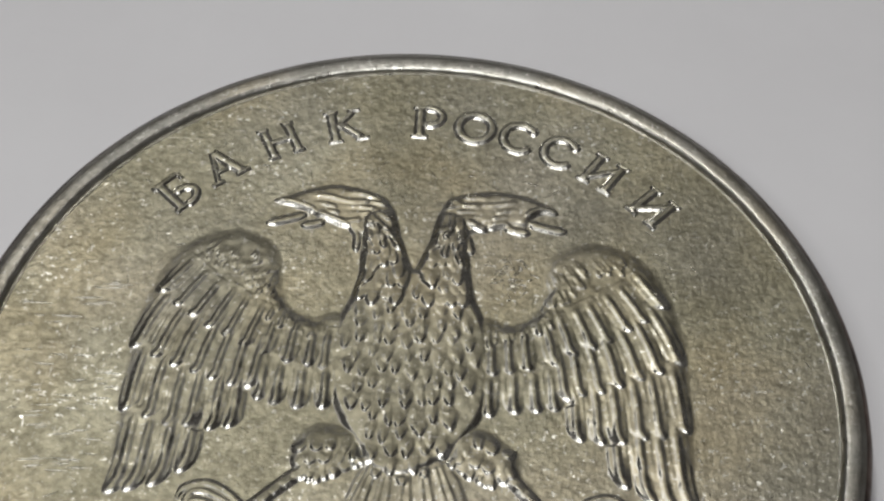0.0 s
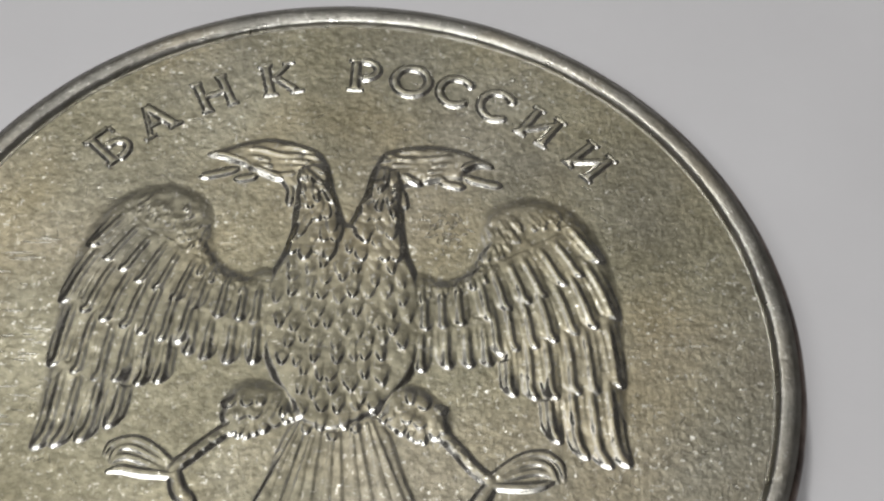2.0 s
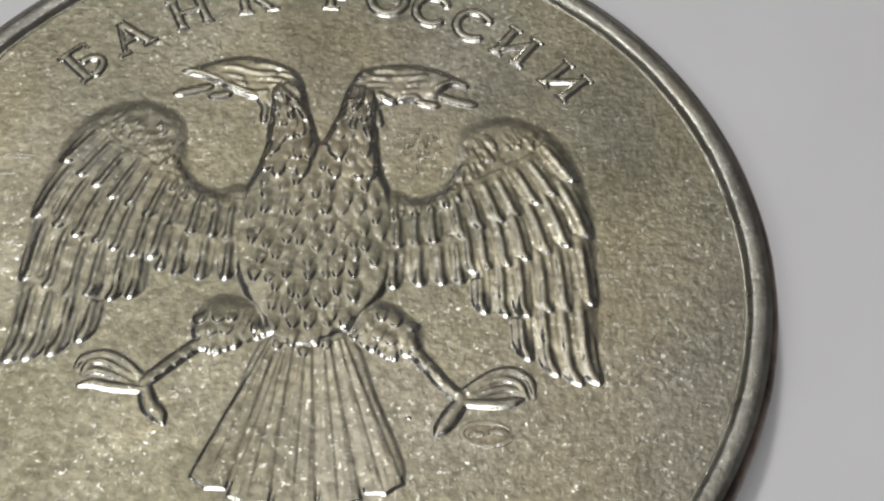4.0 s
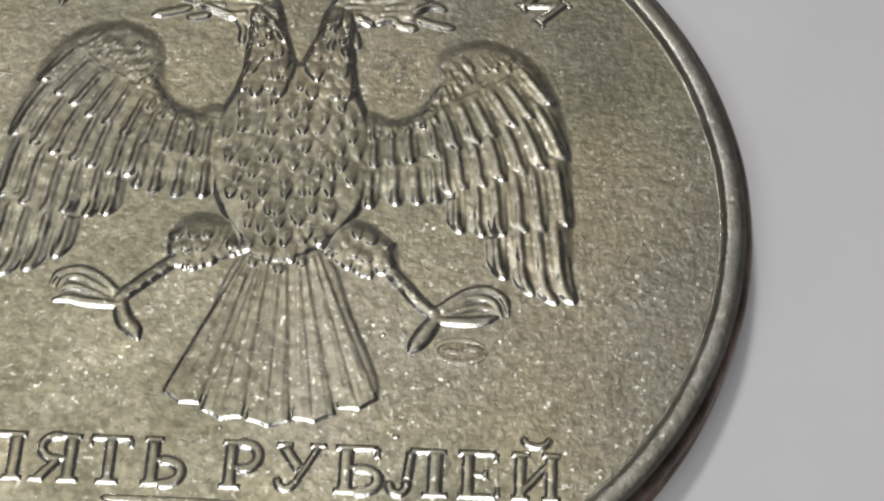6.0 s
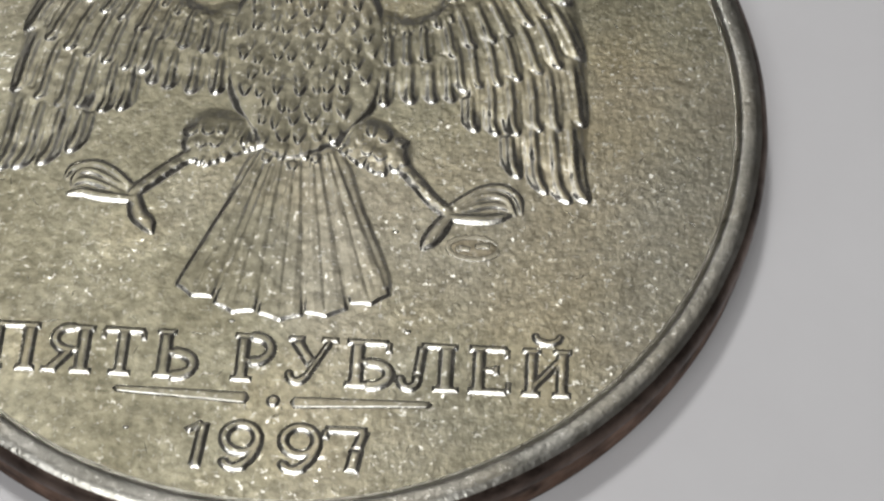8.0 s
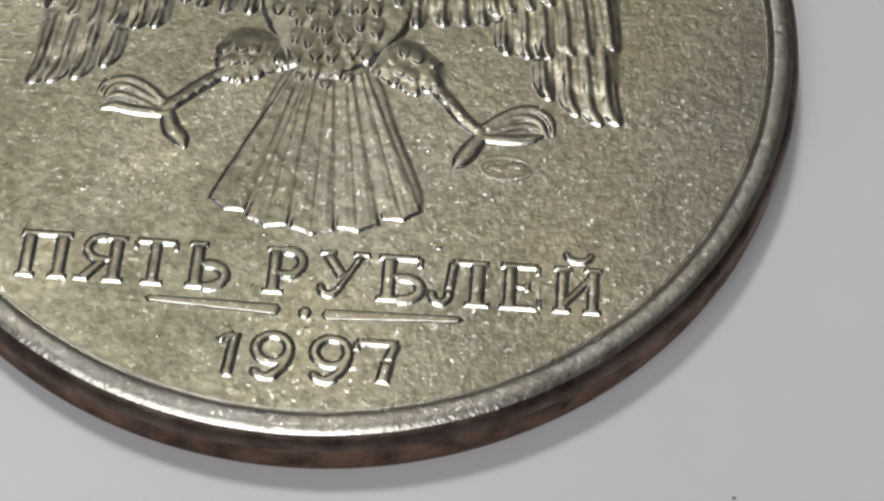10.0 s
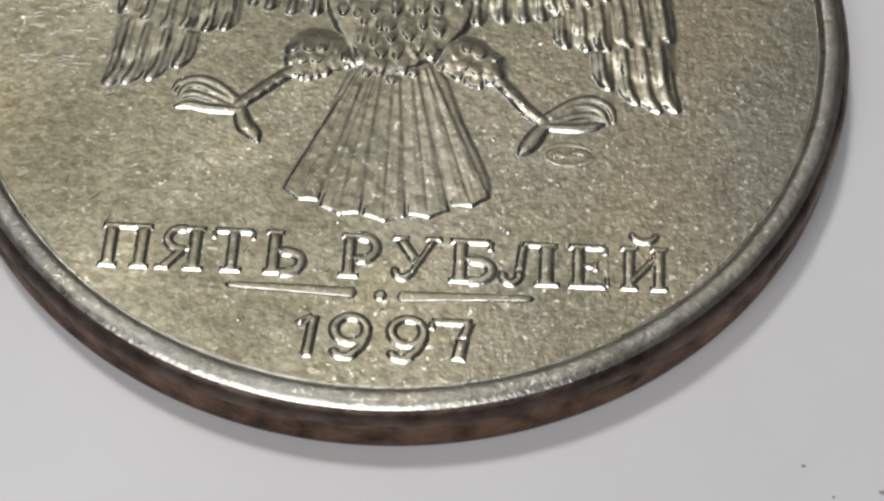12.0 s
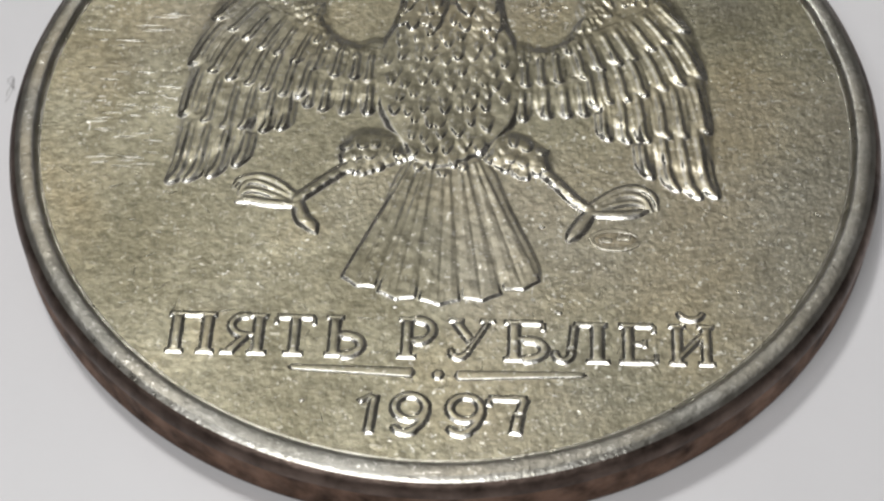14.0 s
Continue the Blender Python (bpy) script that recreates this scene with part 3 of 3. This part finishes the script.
for r in range(11):
    y = -1.85 + r * 0.50
    half = min(body_half(y), body_half(y + 0.8) + 0.1)
    n = max(2, int(round(2 * half / 0.46)))
    for k in range(n):
        x = -half + (k + (0.72 if r % 2 else 0.28)) * 2 * half / n
        if abs(x) > half - 0.16:
            continue
        x += rnd.uniform(-0.10, 0.10) + 0.03
        yy = y + rnd.uniform(-0.17, 0.17)
        lean = 0.16 * x
        plume(body, [(x - lean * 0.5, yy + 0.8), (x - lean * 0.2, yy + 0.4), (x, yy)], 0.255 * rnd.uniform(0.78, 1.15), (0.070 + 0.015 * (y < 0)) * rnd.uniform(0.75, 1.25), level, 0, 1.9,
              tilt=rnd.uniform(-0.2, 0.3), shaft=0.012, bend=rnd.uniform(-0.2, 0.2), blunt=1.3)
# necks: long narrow strands
for side in (-1, 1):
    for r in range(8):
        for k in range(5):
            u = (k + (0.75 if r % 2 else 0.3) + rnd.uniform(-0.15, 0.15)) / 5.2
            y0 = 3.15 + r * 0.36 + rnd.uniform(-0.14, 0.14)
            if y0 < 4.4 and u < 0.15:
                continue
            y = np.linspace(y0 + rnd.uniform(0.8, 1.3), y0, 6)
            outer = np.interp(y, (3.2, 4.1, 5.0, 5.8, 6.4), (1.78, 1.54, 1.48, 1.52, 1.45))
            inner = np.interp(y, (3.2, 4.4, 4.85, 5.5, 6.3), (0.0, 0.02, 0.22, 0.46, 0.70))
            x = side * (inner + (outer - inner) * u)
            plume(body, np.c_[x, y], float(outer[-1] - inner[-1]) * 0.14, 0.110 * rnd.uniform(0.5, 1.4), level, 0, 2.2, tilt=rnd.uniform(-0.3, 0.3), start=0.2, border=0.08)

# two heads, not quite alike: outline, brow ridges, lower edge of beak and jaw, lower beak, tongue
HEADS = {
    -1: ([(-0.60, 6.2), (-0.70, 6.55), (-0.98, 6.90), (-1.66, 7.17), (-2.48, 7.28), (-3.20, 7.07), (-3.72, 6.84), (-4.16, 6.63), (-3.65, 6.48), (-3.22, 6.34), (-2.72, 6.00),
          (-2.05, 5.72), (-1.6, 5.45), (-1.0, 5.5)],
         [[(-3.01, 6.83), (-2.61, 6.83), (-2.19, 6.71), (-1.53, 6.59)], [(-1.72, 6.98), (-1.40, 6.90), (-1.00, 6.76)],
          [(-2.07, 5.96), (-1.80, 5.98), (-1.58, 6.03)]],
         [[(-4.12, 6.61), (-3.69, 6.57), (-3.25, 6.42), (-2.91, 6.27)], [(-2.98, 6.25), (-2.54, 6.08), (-1.95, 5.84)]],
         [(-3.28, 5.77), (-2.97, 5.83), (-2.67, 5.95)], [(-4.30, 5.79), (-3.82, 5.94), (-3.25, 6.15)], [(-1.91, 5.84), (-1.66, 5.50), (-1.67, 4.97)],
         [[(-1.54, 6.26), (-1.37, 5.95), (-1.15, 5.66)], [(-1.40, 6.35), (-1.04, 5.85), (-0.67, 5.57)], [(-0.95, 5.75), (-0.60, 5.28), (-0.28, 4.92)], [(-1.46, 5.95), (-1.36, 5.60), (-1.28, 5.24)],
          [(-1.20, 6.45), (-0.92, 6.15), (-0.70, 5.98)], [(-1.15, 5.70), (-0.95, 5.30), (-0.84, 4.95)]]),
    1: ([(0.64, 6.1), (0.72, 6.55), (0.97, 6.95), (1.61, 7.15), (2.26, 7.25), (3.08, 7.13), (3.70, 6.88), (4.10, 6.55), (3.78, 6.54), (3.42, 6.34), (3.22, 5.98), (2.63, 5.98),
         (1.92, 5.80), (1.5, 5.6), (1.0, 5.5)],
        [[(0.93, 6.84), (1.47, 6.67), (1.85, 6.60)], [(1.96, 6.70), (2.44, 6.74), (2.90, 6.84)], [(0.73, 6.23), (1.09, 6.20), (1.46, 6.26)]],
        [[(1.48, 6.16), (1.75, 5.96), (2.05, 5.81)], [(2.10, 5.89), (2.44, 6.03), (2.74, 6.00)], [(3.19, 6.40), (3.51, 6.57), (3.83, 6.61), (4.06, 6.52)]],
        [(2.57, 5.97), (2.88, 5.88), (3.26, 5.79)], [(3.24, 6.17), (3.77, 5.99), (4.30, 5.90)], [(1.50, 5.62), (1.55, 5.36), (1.63, 5.00)],
        [[(0.97, 5.42), (0.59, 5.13), (0.25, 4.88)], [(1.18, 5.97), (0.84, 5.75), (0.57, 5.60)], [(1.28, 5.45), (1.22, 4.90), (1.38, 4.54)], [(1.08, 5.58), (0.86, 4.95), (0.96, 4.70)],
         [(1.30, 6.05), (1.05, 5.70), (0.82, 5.45)], [(1.45, 5.90), (1.36, 5.55), (1.32, 5.20)]]),
}
for side, (outline, brows, jaws, lower, tongue, cheek, strands) in HEADS.items():
    at, level = form(outline, 0.105, 0.22, 0.02, 0.6)
    head = lay("head", 0, at, level[at], "raised eagle head with open hooked beak")
    for points in brows:
        bead("brow", head, points, 0.08, 0.045, level)
    for points in jaws:
        bead("jaw", head, points, 0.13, 0.075, level)
    bead("lower_beak", head, lower, 0.15, 0.10, None, (0.4, 0.5))
    bead("tongue", head, tongue, 0.15, 0.10, None, (0.3, 0.6))
    bead("cheek", head, cheek, 0.13, 0.11, None)
    bead("eye", head, [(side * 2.38, 6.46), (side * 2.46, 6.48)], 0.08, 0.05, level, (1, 1))
    for x0, y0, x1, y1 in ((2.35, 6.62, 1.30, 6.66), (2.20, 6.45, 1.15, 6.42), (1.75, 6.72, 0.85, 6.56), (1.95, 6.25, 1.00, 6.20), (2.30, 6.92, 1.35, 6.95), (3.05, 6.55, 2.45, 6.48), (2.85, 6.30, 2.20, 6.22)):
        plume(head, [(side * x0, y0), (side * 0.5 * (x0 + x1), 0.5 * (y0 + y1) + 0.04), (side * x1, y1)], 0.10, 0.065, level, 0, 1.8, border=0.09)
    for line in strands:
        plume(head, rounded(line, 4, closed=False), 0.13, 0.085, HIGH.copy(), 0, 2.0, start=0.2, border=0.10)

# legs and claws


def build_leg(outline, tufts, shank, toes, big_toe, hind):
    at, level = form(outline, 0.10, 0.40, 0.02, 0.7)
    leg = lay("leg", 0, at, level[at], "raised feathered leg with clawed foot")
    r2 = random.Random(21)
    side = math.copysign(1, shank[0][0])
    bead("shank", leg, shank, 0.21, 0.115, None, (1.0, 0.9))
    for tx, ty in tufts:
        rx = side * r2.uniform(0.0, 0.25)
        plume(leg, [(tx - rx, ty + 0.62), (tx - rx * 0.4, ty + 0.30), (tx, ty)], r2.uniform(0.17, 0.30), r2.uniform(0.06, 0.13), level, 0.035, r2.uniform(1.2, 2.0), tilt=r2.uniform(-0.4, 0.4))
    knee, ankle = np.array(shank[0]), np.array(shank[-1])
    for k in range(4):
        c = knee + (ankle - knee) * (0.16 + 0.2 * k) + np.array((0, -0.06))
        bead("scute", leg, [c - 0.05 * (ankle - knee), c + 0.05 * (ankle - knee)], 0.13, 0.145, None, (1, 1))
    for points in toes:
        bead("toe", leg, points, 0.13, 0.085, None, (0.9, 0.3), 0.2)
    bead("toe", leg, big_toe, 0.16, 0.13, None, (0.9, 0.4), 0.3)
    bead("hind_claw", leg, hind, 0.25, 0.14, None, (0.7, 0.35), 0.4)


build_leg([(-1.1, -0.9), (-1.64, -0.76), (-2.1, -0.70), (-2.50, -0.76), (-2.83, -1.08), (-3.05, -1.52), (-3.02, -2.1), (-2.75, -2.42), (-2.27, -2.46), (-1.84, -2.32), (-1.50, -2.14), (-0.95, -1.95)],
          ((-2.80, -1.74), (-2.37, -1.70), (-1.95, -1.66), (-1.55, -1.70), (-2.86, -2.14), (-2.48, -2.10), (-2.10, -2.04), (-1.70, -2.05), (-1.36, -1.96),
           (-2.72, -2.52), (-2.50, -2.58), (-2.28, -2.60), (-2.04, -2.52), (-1.84, -2.42), (-1.56, -2.24), (-1.30, -2.12), (-1.08, -2.04)),
          [(-2.80, -2.30), (-3.36, -2.80), (-3.80, -3.22), (-4.10, -3.50)],
          ([(-4.12, -3.30), (-4.66, -2.86), (-5.15, -2.66), (-5.72, -2.82), (-5.90, -3.16)], [(-4.15, -3.42), (-5.05, -2.94), (-5.50, -2.92), (-5.72, -3.30)],
           [(-4.2, -3.56), (-5.15, -3.20), (-5.50, -3.20), (-5.70, -3.42)]),
          [(-3.98, -3.68), (-4.87, -3.62), (-5.39, -3.54), (-5.76, -3.64)], [(-4.02, -3.52), (-3.86, -4.10), (-3.60, -4.36), (-3.42, -4.66)])
build_leg([(1.2, -1.1), (1.55, -0.75), (1.98, -0.70), (2.38, -0.82), (2.78, -1.17), (3.11, -1.54), (3.18, -2.1), (2.95, -2.40), (2.48, -2.46), (2.1, -2.38), (1.72, -2.2), (1.45, -2.05), (1.20, -1.85)],
          ((2.84, -1.72), (2.44, -1.60), (2.03, -1.46), (1.72, -1.68), (2.70, -2.10), (2.31, -2.19), (1.95, -2.04), (1.55, -1.96),
           (2.98, -2.36), (2.77, -2.48), (2.44, -2.60), (2.24, -2.56), (2.07, -2.48), (1.84, -2.36), (1.63, -2.20), (1.36, -2.06)),
          [(2.92, -2.25), (3.44, -2.84), (3.82, -3.28), (4.22, -3.58)],
          ([(4.25, -3.38), (4.92, -2.86), (5.50, -2.70), (5.97, -2.98), (6.09, -3.50)], [(4.34, -3.46), (5.09, -3.00), (5.64, -3.04), (5.94, -3.56)],
           [(4.36, -3.56), (5.10, -3.28), (5.55, -3.25), (5.82, -3.45)]),
          [(4.12, -3.70), (4.75, -3.71), (5.30, -3.68), (5.82, -3.52)], [(4.24, -3.58), (4.02, -3.98), (3.80, -4.34), (3.56, -4.68)])


def worn(h, cells):
    """Years of handling round every step off."""
    k = np.exp(-0.5 * (np.arange(-4, 5) / cells) ** 2)
    k /= k.sum()
    for axis in (0, 1):
        h = sum(w * np.roll(h, i - 4, axis) for i, w in enumerate(k))
    return h


HIGH = worn(HIGH, 0.9)
HIGH = HIGH + WEAR * wear(EX, EY) * 1.2 * smooth(0.01, 0.08, HIGH)
# the slopes run out a little way over the field: that strip goes with the nearest part
for _ in range(5):
    for axis, way in ((0, 1), (0, -1), (1, 1), (1, -1)):
        near = np.roll(WHOSE, way, axis)
        WHOSE = np.where((WHOSE == 0) & (HIGH > 0.0015), near, WHOSE)
slope_y, slope_x = np.gradient(HIGH * RAISE, STEP)
NORMAL = np.dstack([-slope_x, -slope_y, np.ones(HIGH.shape)])
NORMAL /= np.linalg.norm(NORMAL, axis=2, keepdims=True)
CELL = WHOSE[:-1, :-1]
made = {0: coin}
for k, (name, parent, label) in list(enumerate(PARTS[1:], 1)):
    j, i = np.nonzero(CELL == k)
    if len(j) < 4:
        if parent == 0:
            made[k] = coin
        continue
    corner = np.stack([j * EX.shape[1] + i, j * EX.shape[1] + i + 1, (j + 1) * EX.shape[1] + i + 1, (j + 1) * EX.shape[1] + i], -1)
    used, faces = np.unique(corner, return_inverse=True)
    x, y, h = EX.ravel()[used], EY.ravel()[used], HIGH.ravel()[used]
    lift = np.array([swell(a, b) for a, b in zip(x, y)])
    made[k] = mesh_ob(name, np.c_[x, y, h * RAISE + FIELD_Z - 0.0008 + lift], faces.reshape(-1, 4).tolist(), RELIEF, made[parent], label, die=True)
    made[k].data.normals_split_custom_set_from_vertices(NORMAL.reshape(-1, 3)[used].tolist())


def ridge(name, points, half, lift, parent):
    """A raised bead along a curve, thinner towards its ends."""
    line = rounded(points, 7, closed=False)
    s = np.linspace(0, 1, len(line))
    grow = np.minimum(1, np.minimum(0.25 + s * 5, 0.6 + (1 - s) * 5))
    end = np.sqrt(np.clip(1 - np.clip(np.abs(2 * s - 1) - 0.9, 0, 1) ** 2 / 0.0101, 0.02, 1))
    rise = lift * (1 - smooth(0.94, 1.0, s) * 1.1 - smooth(0.06, 0.0, s) * 1.1)
    return strip(name, line, half * grow * end, rise, RELIEF, parent, nv=11, flatness=2.0)


# ---- mint mark, nicks and scratches ----
mint = tagged(new("mint_mark"))
mint.parent = coin
mint["label"] = "small worn oval mint mark below the claw"
ring = [(4.9 + 0.66 * math.cos(a), -4.57 + 0.33 * math.sin(a)) for a in np.linspace(0.3, 6.3, 12)]
relief("plate", lambda x, y: SINK + 0.078 * smooth(1.0, 0.6, np.hypot((x - 4.9) / 0.80, (y + 4.57) / 0.42)), (4.0, -5.05, 5.8, -4.1), 0.04, PATINA, mint, "brown-stained oval")
ridge("outline", ring, 0.085, 0.028, mint)
for x, y in ((4.62, -4.62), (5.12, -4.52)):
    ridge("bar", [(x - 0.2, y - 0.03), (x, y + 0.03), (x + 0.2, y)], 0.10, 0.045, mint)

rnd = random.Random(3)
for x, y, r in ((2.86, -4.20, 0.12), (-3.35, -10.1, 0.10), (-1.08, -7.05, 0.10), (3.35, -7.10, 0.14)):
    relief("nick", lambda gx, gy: SINK + 0.11 * smooth(r * 1.5, 0.0, np.hypot(gx - x, (gy - y) * 1.5)), (x - 0.3, y - 0.3, x + 0.3, y + 0.3), 0.03, RELIEF, coin)
for k in range(230):
    if k < 44:
        x, y, turn, long = rnd.uniform(-10.6, -8.0), rnd.uniform(-2.5, 3.6), rnd.uniform(-7, 7), rnd.uniform(0.2, 0.9)
    elif k < 110:
        x, y, turn, long = rnd.gauss(2.75, 0.3), rnd.gauss(4.3, 0.35), rnd.uniform(0, 180), rnd.uniform(0.1, 0.3)
    else:
        a, q = rnd.uniform(0, 6.28), rnd.uniform(7.6, 11.3)
        x, y, turn, long = q * math.cos(a), q * math.sin(a), rnd.uniform(-90, 90), rnd.uniform(0.12, 0.5)
    s, wide = np.linspace(0, 1, 7), 1.5 if k < 110 else 1.0
    c, d = math.cos(radians(turn)), math.sin(radians(turn))
    strip("scratch", np.c_[x + (s - 0.5) * long * c, y + (s - 0.5) * long * d], wide * (0.016 * np.sin(np.pi * np.clip(s, 0.04, 0.96)) + 0.003),
          wide * (0.016 * np.sin(np.pi * s) + 0.005), RELIEF, coin, nv=5)

# ---- dust on the table and lint on the rim ----
for k, (x, y) in enumerate(((11.6, -13.1), (10.9, -12.3), (12.8, -12.9), (14.9, -13.0), (17.9, -7.4), (-12.6, -10.2), (-15.5, 7.5), (11.0, -13.9), (12.2, -13.6), (13.5, -12.2))):
    verts, faces = [], []
    r = 0.028 + 0.012 * (k % 3)
    for i in range(5):
        lat = math.pi * i / 4
        for j in range(8):
            lon = 2 * math.pi * j / 8
            q = r * (1 + 0.4 * noise.noise(Vector((i * 1.3, j * 0.9, k))))
            verts.append((x + 1.5 * q * math.sin(lat) * math.cos(lon), y + q * math.sin(lat) * math.sin(lon), 0.035 + 0.4 * q * math.cos(lat)))
    for i in range(4):
        for j in range(8):
            faces.append((i * 8 + j, (i + 1) * 8 + j, (i + 1) * 8 + (j + 1) % 8, i * 8 + (j + 1) % 8))
    tagged(mesh_ob("dust_speck", verts, faces, DUST), "tiny grey dust speck lying on the white table", "dust", "dust specks on the table")

# a wisp of lint caught against the side of the coin
lint = tagged(new("lint"), "wisp of pale grey lint caught against the coin", "lint")
rnd = random.Random(17)
for k in range(9):
    x, y, z = -12.53 + rnd.uniform(-0.10, 0.0), 0.5 + rnd.uniform(-0.35, 0.35), rnd.uniform(1.45, 1.70)
    turn, long = rnd.uniform(0, 6.28), rnd.uniform(0.25, 0.5)
    path = [(x - 0.10 + 0.10 * math.cos(turn + q * 2), y + (q - 0.5) * long + 0.05 * math.sin(turn * 3 + q * 5), z + 0.12 * math.sin(turn + q * 3)) for q in np.linspace(0, 1, 8)]
    verts = [(px + 0.010 * math.cos(a), py, pz + 0.010 * math.sin(a)) for px, py, pz in path for a in (0.5, 2.6, 4.7)]
    faces = [(i * 3 + j, i * 3 + (j + 1) % 3, i * 3 + 3 + (j + 1) % 3, i * 3 + 3 + j) for i in range(7) for j in range(3)]
    mesh_ob("fibre", verts, faces, DUST, lint)
